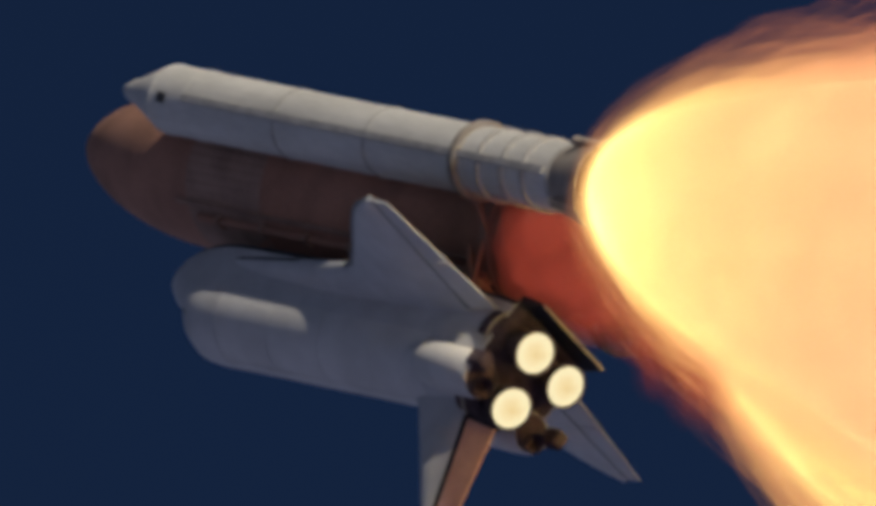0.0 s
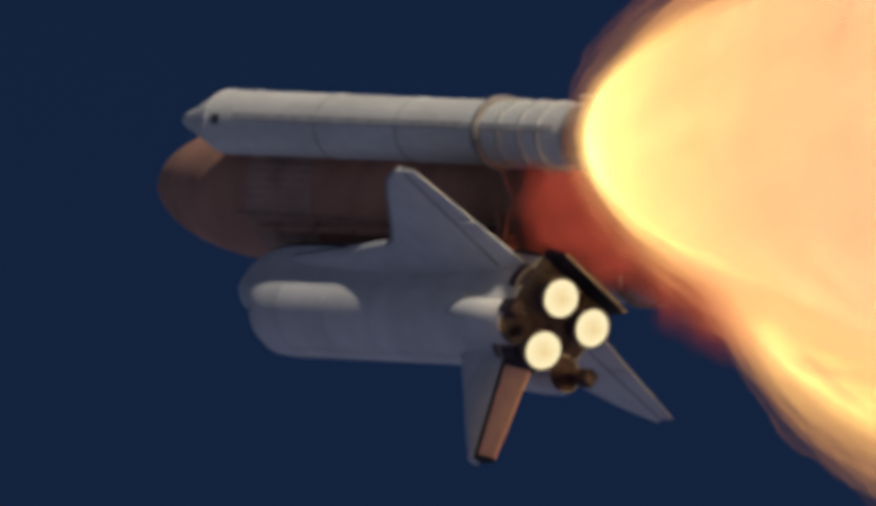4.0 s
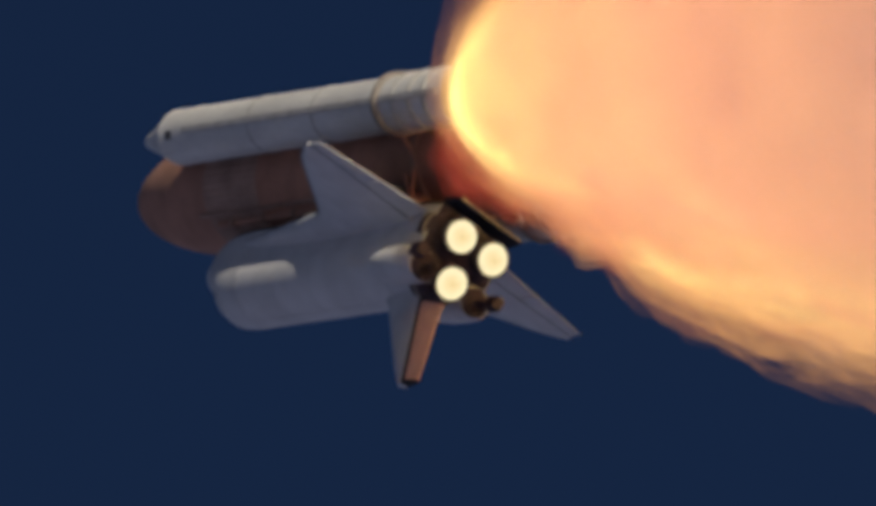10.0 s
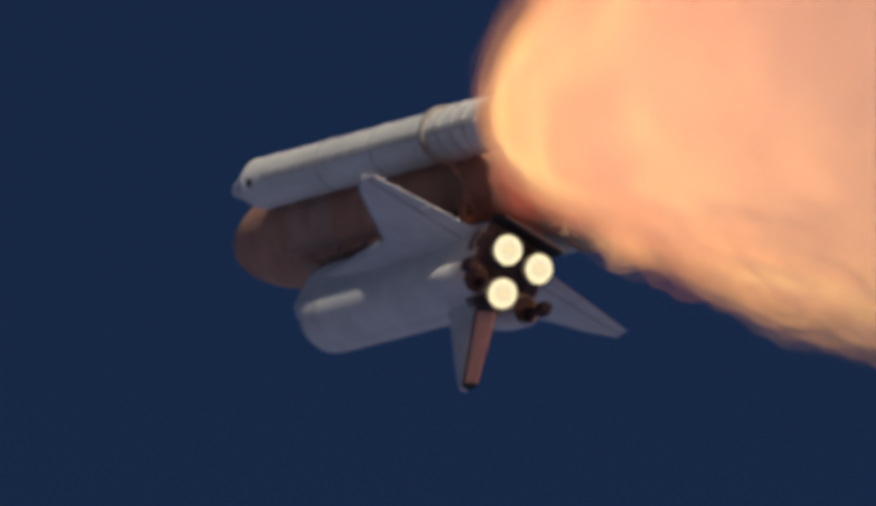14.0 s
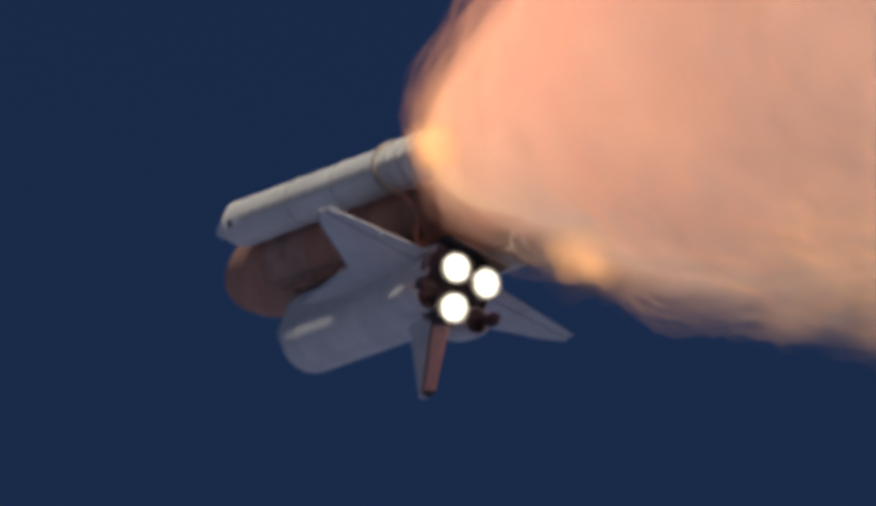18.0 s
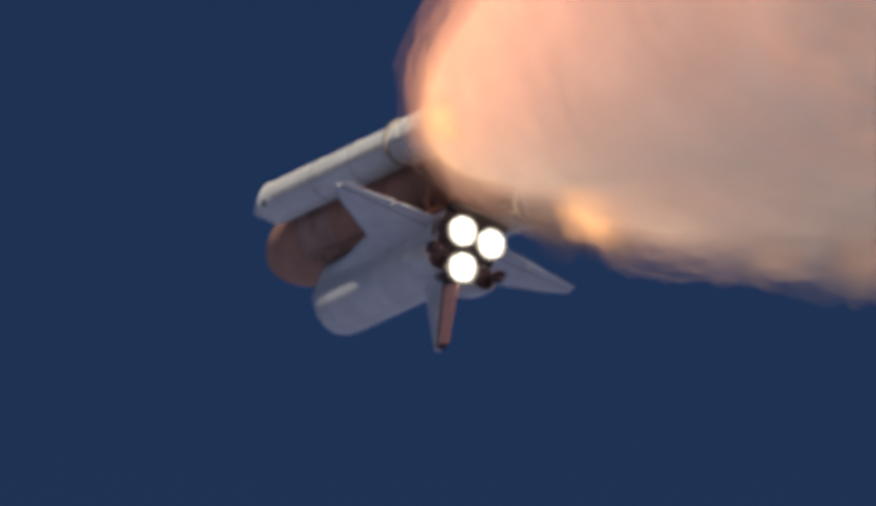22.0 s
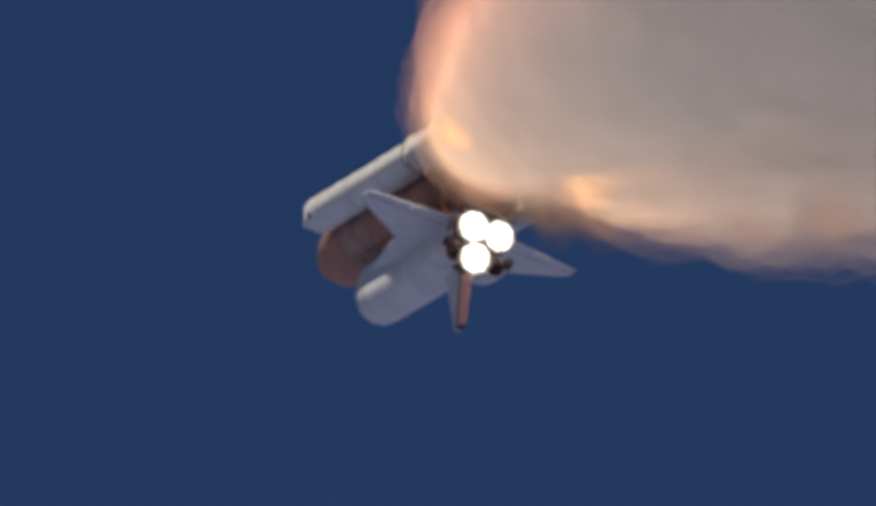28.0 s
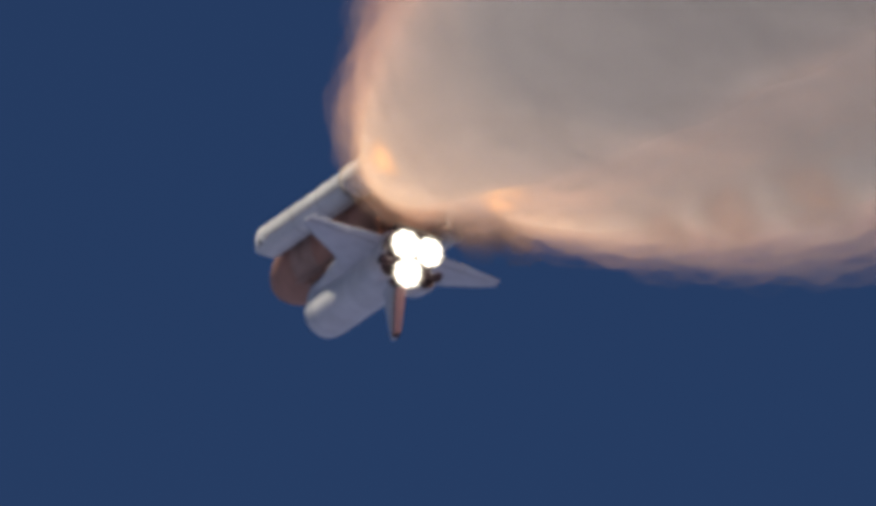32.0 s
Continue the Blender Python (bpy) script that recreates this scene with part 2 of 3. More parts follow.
# emission by metres behind the nozzle: burning, glowing, and nearly cold smoke with its sunlight painted in
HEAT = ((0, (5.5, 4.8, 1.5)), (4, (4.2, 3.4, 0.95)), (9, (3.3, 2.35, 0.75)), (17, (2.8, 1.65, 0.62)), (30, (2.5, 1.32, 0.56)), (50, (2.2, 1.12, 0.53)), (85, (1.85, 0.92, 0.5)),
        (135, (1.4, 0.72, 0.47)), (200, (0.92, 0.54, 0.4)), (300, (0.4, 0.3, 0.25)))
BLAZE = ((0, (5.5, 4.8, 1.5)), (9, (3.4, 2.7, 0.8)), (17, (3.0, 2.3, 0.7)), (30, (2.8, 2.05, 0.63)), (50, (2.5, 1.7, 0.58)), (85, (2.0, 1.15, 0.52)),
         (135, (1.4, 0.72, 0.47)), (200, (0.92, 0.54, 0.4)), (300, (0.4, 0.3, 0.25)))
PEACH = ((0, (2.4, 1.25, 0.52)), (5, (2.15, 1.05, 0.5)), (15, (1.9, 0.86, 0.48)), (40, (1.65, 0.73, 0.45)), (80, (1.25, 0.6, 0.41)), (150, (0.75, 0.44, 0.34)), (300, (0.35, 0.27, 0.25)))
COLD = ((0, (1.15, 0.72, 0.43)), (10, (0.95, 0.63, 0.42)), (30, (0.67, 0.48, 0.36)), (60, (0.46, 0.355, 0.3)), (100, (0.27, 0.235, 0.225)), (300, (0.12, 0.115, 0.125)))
LAYERS = 22


def states(u, kinds, red):
    """The colours of one veil, from the body (0) to the rim (1): outer veils are redder, and cooler near the nozzle."""
    out = []
    for colours in kinds:
        row = []
        for d, (r, g, b) in colours:
            near = max(0, 1 - d / 120)
            dim = 1 - 0.5 * u * max(0, 1 - d / 30)
            row.append((d, (r * dim, g * dim * (1 - red * u * near), b * dim * (1 - 0.8 * red * u * near))))
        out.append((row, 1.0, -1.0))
    return out


# near-black base: daylight on the smoke is already in the emission ramps
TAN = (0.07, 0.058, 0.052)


def shells(body, veil, kinds, seed, red):
    """Materials from the dense body outwards: thinner, dimmer and redder."""
    made = []
    for i in range(LAYERS):
        u = i / (LAYERS - 1)
        thick = 1.0 if i == 0 else 0.165 * (1 - 0.74 * u)
        made.append(smoke(body if i == 0 else veil, thick, states(u, kinds, red), TAN, 0.46 + 0.05 * u, seed + i * 1.7, 1 - 0.45 * u * u, 0.3 * thick * (1 - u)))
    return made


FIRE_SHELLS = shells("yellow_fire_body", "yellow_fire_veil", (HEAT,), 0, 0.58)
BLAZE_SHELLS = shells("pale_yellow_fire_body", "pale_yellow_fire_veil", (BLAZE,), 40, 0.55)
SMOKE_SHELLS = shells("self_lit_smoke_body", "self_lit_smoke_veil", (PEACH, COLD), 90, 0.14)

# haze that also carries the fire's red light on the tank's end, as emission
FIRELIT_RED = ((((0, (0.7, 0.1, 0.06)), (300, (0.7, 0.1, 0.06))), 0, 0),)
PUFF = [smoke("red_firelight_haze", 0.17 - 0.014 * i, FIRELIT_RED, (0.1, 0.045, 0.035), 0.45, 11 + i, 1.05 - 0.07 * i, 0.03 - 0.002 * i) for i in range(11)]

# tan edge smoke: its lit brightness is put in as emission
TAWNY_GLOW = ((((0, (0.42, 0.25, 0.185)), (300, (0.42, 0.25, 0.185))), 0, 0),)
CURL = [smoke("tawny_smoke_haze", a, TAWNY_GLOW, (0.15, 0.12, 0.105), 0.48, 31 + i, p, 0.0) for i, (a, p) in enumerate(((0.3, 0.9), (0.24, 0.8), (0.18, 0.7), (0.13, 0.55), (0.09, 0.4)))]

# emission stands for the light that falls on this grey-brown smoke
DUSK_GLOW = ((((0, (0.11, 0.068, 0.052)), (300, (0.11, 0.068, 0.052))), 0, 0),)
MURK = [smoke("grey_brown_haze", a, DUSK_GLOW, (0.13, 0.11, 0.1), 0.47, 51 + i, p, 0.0) for i, (a, p) in enumerate(((0.34, 1.0), (0.28, 0.9), (0.22, 0.8), (0.16, 0.7), (0.1, 0.6)))]

# emissive puffs that imitate the nozzles' glow through the smoke
NOZZLE_GLOW = ((((0, (2.2, 1.05, 0.4)), (300, (2.2, 1.05, 0.4))), 0, 0),)
SPOT = [smoke("orange_nozzle_glow", a, NOZZLE_GLOW, (0.3, 0.2, 0.15), 0.42, 71 + i, p, 0.05) for i, (a, p) in enumerate(((0.3, 1.1), (0.26, 1.0), (0.2, 0.85), (0.15, 0.72), (0.1, 0.6), (0.06, 0.5)))]

# ---- mesh helpers ----
def part(name, bm, mat, parent=None, label="", angle=32):
    """Links a bmesh as one mesh object under a thing or a part."""
    bmesh.ops.recalc_face_normals(bm, faces=bm.faces)
    limit = radians(angle)
    for f in bm.faces:
        f.smooth = True
    for e in bm.edges:
        if len(e.link_faces) == 2 and e.calc_face_angle(0) > limit:
            e.smooth = False
    me = bpy.data.meshes.new(name)
    bm.to_mesh(me)
    bm.free()
    for one in (mat if isinstance(mat, (list, tuple)) else [mat]):
        me.materials.append(one)
    ob = new(name, me)
    ob.parent = parent
    if label:
        ob["label"] = label
    return ob


def loft(bm, rings, closed=True, caps=(True, True)):
    """Skins a row of rings of equal length."""
    vs = [[bm.verts.new(p) for p in r] for r in rings]
    k = len(vs[0])
    for a, b in zip(vs, vs[1:]):
        for i in range(k if closed else k - 1):
            j = (i + 1) % k
            bm.faces.new((a[i], a[j], b[j], b[i]))
    for end, yes in ((vs[0], caps[0]), (vs[-1], caps[1])):
        if yes and closed:
            bm.faces.new(end)
    return bm


def lathe(bm, profile, seg=48, at=(0, 0, 0), m=None, caps=(False, False)):
    """Turns (x, radius) pairs round the X axis."""
    rings = []
    for x, r in profile:
        ring = [Vector((x, r * math.cos(2 * math.pi * i / seg), r * math.sin(2 * math.pi * i / seg))) for i in range(seg)]
        rings.append([(m @ p if m else p + Vector(at)) for p in ring])
    return loft(bm, rings, caps=caps)


def rod(bm, a, b, r, seg=10):
    """A round bar from a to b."""
    a, b = Vector(a), Vector(b)
    q = (b - a).to_track_quat("X", "Z").to_matrix().to_4x4()
    return lathe(bm, [(0, r), ((b - a).length, r)], seg, m=Matrix.Translation(a) @ q, caps=(True, True))


def block(bm, centre, size, bevel=0.04, m=None):
    """A box with bevelled edges."""
    made = bmesh.ops.create_cube(bm, size=1.0, matrix=(m or Matrix.Identity(4)) @ Matrix.Translation(centre) @ Matrix.Diagonal((*size, 1)))
    edges = list({e for v in made["verts"] for e in v.link_edges})
    bmesh.ops.bevel(bm, geom=edges, offset=bevel, segments=2, affect="EDGES")
    return bm


def thing(name, label, category, group=""):
    return tagged(new(name), label, category, group)


def spread(keys, x):
    """Value at x between given (x, value) pairs."""
    return float(np.interp(x, [k[0] for k in keys], [k[1] for k in keys]))


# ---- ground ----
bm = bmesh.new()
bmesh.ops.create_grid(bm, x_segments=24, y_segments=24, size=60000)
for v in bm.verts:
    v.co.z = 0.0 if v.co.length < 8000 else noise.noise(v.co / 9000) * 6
tagged(part("ground", bm, GROUND), "unseen pale blue ground that bounces fill light up to the flight", "sea", kind="structure")


# ---- the boosters ----
def build_booster():
    """A solid rocket booster along +X; its nozzle's mouth is at the origin."""
    b = thing("booster_rocket", "tall white segmented solid rocket booster beside the tank", "rocket", "boosters beside the tank")
    bm = bmesh.new()
    lathe(bm, [(43.35, 0.88), (44.2, 0.66), (44.85, 0.42), (45.2, 0.22), (45.5, 0.02)], 40)
    part("nose_cap", bm, PAINT, b)
    bm = bmesh.new()
    lathe(bm, [(40.55, 1.86), (40.7, 1.86), (43.35, 0.88)], 48)
    part("frustum", bm, PAINT, b)
    bm = bmesh.new()
    lathe(bm, [(37.4, 1.86), (37.45, 1.9), (37.6, 1.9), (37.65, 1.86), (40.35, 1.86), (40.4, 1.9), (40.55, 1.9), (40.55, 1.86)], 48)
    part("forward_skirt", bm, PAINT, b)
    # four separation motors on the frustum, dark mouths forward
    for a in (-32, -18, -4, 10):
        m = pose(0, 0, 0, a - 118, 0, 0)
        bm = bmesh.new()
        lathe(bm, [(0, 0.16), (0.75, 0.16), (0.75, 0.11), (0.55, 0.1)], 14, m=m @ Matrix.Translation((40.75, 0, 1.72)) @ pose(0, 0, 0, 0, 14, 0), caps=(True, True))
        part("separation_motor", bm, DARKM, b, "small dark separation motor")
    for i in range(4):
        x0 = 37.4 - 8.3 * (i + 1)
        bm = bmesh.new()
        lathe(bm, [(x0 + 0.12, 1.855), (x0 + 4.1, 1.855), (x0 + 4.12, 1.875), (x0 + 4.3, 1.875), (x0 + 4.32, 1.855), (x0 + 8.3, 1.855)], 48)
        part("case_segment", bm, PAINT, b)
        bm = bmesh.new()
        lathe(bm, [(x0 - 0.1, 1.85), (x0 - 0.08, 1.91), (x0 + 0.1, 1.91), (x0 + 0.12, 1.85)], 48)
        part("field_joint", bm, JOINT, b)
    bm = bmesh.new()
    lathe(bm, [(12.3, 1.85), (12.3, 2.12), (12.38, 2.16), (12.72, 2.16), (12.8, 2.12), (12.8, 1.85)], 48)
    part("attach_ring", bm, CORK, b, "tan attach ring round the case")
    for x in (10.4, 8.3, 6.4):
        bm = bmesh.new()
        lathe(bm, [(x - 0.12, 1.85), (x - 0.1, 2.02), (x + 0.1, 2.02), (x + 0.12, 1.85)], 48)
        part("stiffener_ring", bm, JOINT, b)
    bm = bmesh.new()
    lathe(bm, [(4.2, 1.855), (3.6, 1.95), (0.75, 2.62), (0.6, 2.64), (0.58, 2.55), (0.8, 2.45), (3.4, 1.8)], 48)
    part("aft_skirt", bm, CORK, b, "flared tan skirt round the nozzle")
    for a in (25, 115, 205, 295):
        bm = bmesh.new()
        block(bm, (1.9, 0, 2.45), (2.4, 0.5, 0.35), 0.06, m=pose(0, 0, 0, a, 0, 0))
        part("hold_down_post", bm, CORK, b)
    bm = bmesh.new()
    lathe(bm, [(3.2, 0.8), (2.2, 1.05), (1.0, 1.5), (0.0, 1.88), (0.02, 1.8), (1.0, 1.42), (2.4, 0.9)], 40)
    part("nozzle", bm, METAL, b, "heat-stained flaring nozzle")
    bm = bmesh.new()
    block(bm, (21, 0, 1.93), (33, 0.42, 0.2), 0.05, m=pose(0, 0, 0, 64, 0, 0))
    part("cable_tunnel", bm, JOINT, b, "grey cable tunnel along the case")
    bm = bmesh.new()
    block(bm, (39.4, 0, 1.87), (0.75, 0.55, 0.06), 0.02, m=pose(0, 0, 0, 58, 0, 0))
    part("dark_plate", bm, DARKM, b, "small black plate on the skirt")
    return b


SIDE = 6.36
booster = build_booster()
booster_far = copy_thing(booster, Matrix.Identity(4))


# ---- the tank ----
def build_tank():
    t = thing("external_tank", "huge orange-brown foam-covered fuel tank between the boosters", "fuel tank")
    bm = bmesh.new()
    prof = [(40.2, 4.2)]
    for i in range(1, 15):  # ogive nose
        u = i / 14
        prof.append((40.2 + 14.6 * u, max(0.25, 4.2 * (1 - u ** 2.25) ** 0.66)))
    prof += [(54.95, 0.12), (55.02, 0.02)]
    lathe(bm, prof, 64)
    part("nose_tank", bm, FOAM, t, "rounded orange nose of the tank")
    bm = bmesh.new()
    k = 108
    rings = []
    for x in (33.4, 33.5, 40.1, 40.2):
        rings.append([(x, (4.2 + (0.05 if 33.45 < x < 40.15 and i % 2 else 0)) * math.cos(2 * math.pi * i / k),
                       (4.2 + (0.05 if 33.45 < x < 40.15 and i % 2 else 0)) * math.sin(2 * math.pi * i / k)) for i in range(k)])
    loft(bm, rings, caps=(False, False))
    part("ribbed_band", bm, RIBS, t, "ribbed brown band below the nose", 10)
    bm = bmesh.new()
    lathe(bm, [(33.4, 4.2), (33.3, 4.24), (33.1, 4.24), (33.0, 4.2), (13.2, 4.2)], 64)
    part("tank_barrel", bm, FOAM, t)
    bm = bmesh.new()
    lathe(bm, [(13.2, 4.2), (13.15, 4.36), (12.5, 4.36), (12.45, 4.2)], 64)
    part("aft_ring", bm, RIBS, t, "raised ring frame at the tank's aft end")
    bm = bmesh.new()
    lathe(bm, [(12.45, 4.2)] + [(12.45 - 3.3 * math.sin(a), max(0.02, 4.2 * math.cos(a))) for a in np.linspace(0.08, math.pi / 2, 14)], 64)
    part("aft_dome", bm, FOAM, t, "orange foam dome at the tank's aft end")
    # feed line and cable tray along the tank on the spaceplane's side
    bm = bmesh.new()
    rod(bm, (39.0, -1.75, 4.05), (13.0, -1.75, 4.05), 0.24, 14)
    rod(bm, (13.0, -1.75, 4.05), (12.2, -2.0, 5.3), 0.24, 14)
    part("feed_line", bm, FOAM, t, "long orange feed pipe")
    bm = bmesh.new()
    block(bm, (27, -2.35, 3.62), (28, 0.3, 0.2), 0.04)
    part("cable_tray", bm, RIBS, t)
    for x in (37, 33, 29, 25, 21, 17):
        bm = bmesh.new()
        block(bm, (x, -1.75, 4.1), (0.3, 0.8, 0.55), 0.05)
        part("pipe_bracket", bm, RIBS, t)
    for y in (-0.85, 0.85):
        bm = bmesh.new()
        rod(bm, (33.6, y, 4.1), (35.4, y * 0.12, 5.75), 0.13)
        part("bipod_strut", bm, FOAM, t)
    for y in (-2.45, 2.45):
        for x, y2 in ((14.3, y * 1.15), (12.9, y * 1.3), (12.8, y * 0.5)):
            bm = bmesh.new()
            rod(bm, (x, y2, math.sqrt(max(0, 4.2 ** 2 - y2 * y2)) - 0.05), (12.1, y, 5.45), 0.17)
            part("aft_strut", bm, FOAM, t)
    bm = bmesh.new()
    rod(bm, (12.3, -2.5, 4.75), (12.3, 2.5, 4.75), 0.22)
    part("cross_beam", bm, FOAM, t)
    for s in (-1, 1):
        for z0, z1 in ((2.4, 1.6), (-2.4, -1.6), (0.6, -0.7)):
            bm = bmesh.new()
            rod(bm, (12.6, s * math.sqrt(4.2 ** 2 - z0 * z0), z0), (12.55, s * (SIDE - math.sqrt(1.86 ** 2 - z1 * z1)), z1), 0.16)
            part("side_strut", bm, RIBS, t)
        bm = bmesh.new()
        block(bm, (38.7, s * 4.35, 0), (1.2, 0.5, 0.8), 0.08)
        part("thrust_fitting", bm, RIBS, t)
    return t


tank = build_tank()


# ---- the spaceplane ----
BODY = (  # x, half width, bottom, shoulder, top
    (39.6, 0.10, 7.1, 7.2, 7.3), (39.45, 0.42, 6.8, 7.2, 7.62), (38.9, 0.92, 6.45, 7.25, 8.1), (37.9, 1.45, 6.1, 7.4, 8.68),
    (36.7, 1.9, 5.85, 7.65, 9.2), (35.85, 2.15, 5.72, 7.85, 9.55), (35.35, 2.28, 5.65, 8.0, 9.95), (34.6, 2.42, 5.58, 8.3, 10.75),
    (33.7, 2.56, 5.5, 8.5, 11.15), (32.6, 2.63, 5.44, 8.58, 11.22), (31.2, 2.66, 5.4, 8.6, 11.2))
BODY_AFT = ((12.3, 2.66, 5.25, 8.6, 11.15), (11.0, 2.72, 5.3, 8.6, 11.1), (9.0, 2.85, 5.4, 8.6, 11.0), (7.1, 2.85, 5.6, 8.6, 10.85))


def body_ring(x, w, zb, zs, zt, part_of="all"):
    """One cross-section: flat belly, upright sides, round back."""
    pts = []
    c = min(0.45, w * 0.5)
    low = [(-w + c, zb), (0, zb - 0.02), (w - c, zb)]
    right = [(w - c * 0.3, zb + c * 0.3), (w, zb + c), (w, (zb + c + zs) / 2), (w, zs)]
    arc = [(w * math.cos(a), zs + (zt - zs) * math.sin(a)) for a in np.linspace(0, math.pi, 21)[1:-1]]
    left = [(-y, z) for y, z in reversed(right)]
    if part_of == "back":
        return [(x, w * math.cos(a), zs + (zt - zs) * math.sin(a)) for a in np.linspace(0, math.pi, 25)]
    if part_of == "hull":
        return [(x, y, z) for y, z in left + low + right]
    return [(x, y, z) for y, z in low + right + arc + left]


def aerofoil(y, le, te, z, thick, blunt=0.04):
    """A closed section in the X-Z plane at span y."""
    up, dn = [], []
    for u in (0.0, 0.02, 0.07, 0.18, 0.35, 0.55, 0.78, 1.0):
        h = thick * (2.6 * math.sqrt(u) * (1 - u) ** 0.9 * 0.62 + blunt * u)
        x = le + (te - le) * u
        up.append((x, y, z + h * 0.75))
        dn.append((x, y, z - h * 0.55))
    return up + dn[:0:-1]


def two_tone(bm):
    """White above, black below, grey along the leading edge."""
    bm.normal_update()
    bmesh.ops.recalc_face_normals(bm, faces=bm.faces)
    for f in bm.faces:
        f.material_index = 1 if f.normal.z < -0.25 else 0


LEAD = ((2.5, 33.2), (3.3, 28.2), (4.05, 23.2), (4.5, 20.2), (4.9, 19.2), (6.5, 17.5), (9.3, 14.7), (10.3, 13.6), (10.9, 12.7), (11.55, 11.2))
HINGE = ((2.5, 10.3), (11.55, 10.8))
TRAIL = ((2.5, 7.8), (11.55, 9.6))


def wing_z(y):
    return 6.62 - 0.002 * (y - 2.5)


def wing_thick(y):
    return spread(((2.5, 1.5), (5, 1.25), (11.55, 0.42)), y)


def build_wing(plane, s):
    bm = bmesh.new()
    spans = (2.5, 2.9, 3.3, 3.7, 4.05, 4.5, 4.9, 6.0, 7.5, 9.0, 10.0, 10.6, 11.1, 11.4, 11.55)
    loft(bm, [aerofoil(s * y, spread(LEAD, y), spread(HINGE, y), wing_z(y), wing_thick(y), 0.3) for y in spans])
    two_tone(bm)
    wing = part("wing", bm, [WHITE, BLACK], plane, "white delta wing with a black underside")
    bm = bmesh.new()
    rings = []
    for y in (4.5, 4.9, 6.5, 8.0, 9.3, 10.3, 10.9, 11.4):
        x, z, h = spread(LEAD, y), wing_z(y), 0.10 + 0.11 * wing_thick(y)
        rings.append([(x + 0.10 + (0 if abs(a) < 2.6 else -0.0) + 0.35 * math.cos(a) - 0.25, s * y, z + 0.02 + h * math.sin(a)) for a in np.linspace(-2.4, 2.4, 9)])
    loft(bm, rings, closed=False)
    part("leading_edge", bm, GREY, wing, "grey carbon leading edge")
    for y0, y1 in ((3.05, 6.75), (6.87, 11.45)):
        bm = bmesh.new()
        rings = []
        for y in (y0, (y0 + y1) / 2, y1):
            h, hx, tx = wing_thick(y) * 0.3 * 0.75, spread(HINGE, y) - 0.12, spread(TRAIL, y)
            z = wing_z(y)
            rings.append([(hx + 0.1, s * y, z + 0.02), (hx, s * y, z + h), (tx, s * y, z + 0.05), (tx, s * y, z - 0.03), (hx, s * y, z - h * 0.7)])
        loft(bm, rings)
        two_tone(bm)
        part("elevon", bm, [WHITE, BLACK], wing, "white hinged flap on the wing's trailing edge")
    bm = bmesh.new()
    loft(bm, [[(spread(HINGE, y) + dx, s * y, wing_z(y) + wing_thick(y) * 0.3 * 0.75 * f + dz) for dx, f, dz in ((0.12, 1, 0.012), (-0.22, 0.98, 0.014), (-0.22, 0.6, 0), (0.12, 0.6, 0))] for y in (3.0, 7.0, 11.45)])
    part("hinge_seal", bm, GREY, wing, "grey seal along the flap hinge")
    return wing


ENGINES = ((5.35, -0.3, 10.74, 15, -2), (4.85, -1.48, 7.88, 9, -3), (5.05, 1.38, 7.8, 9, 2))


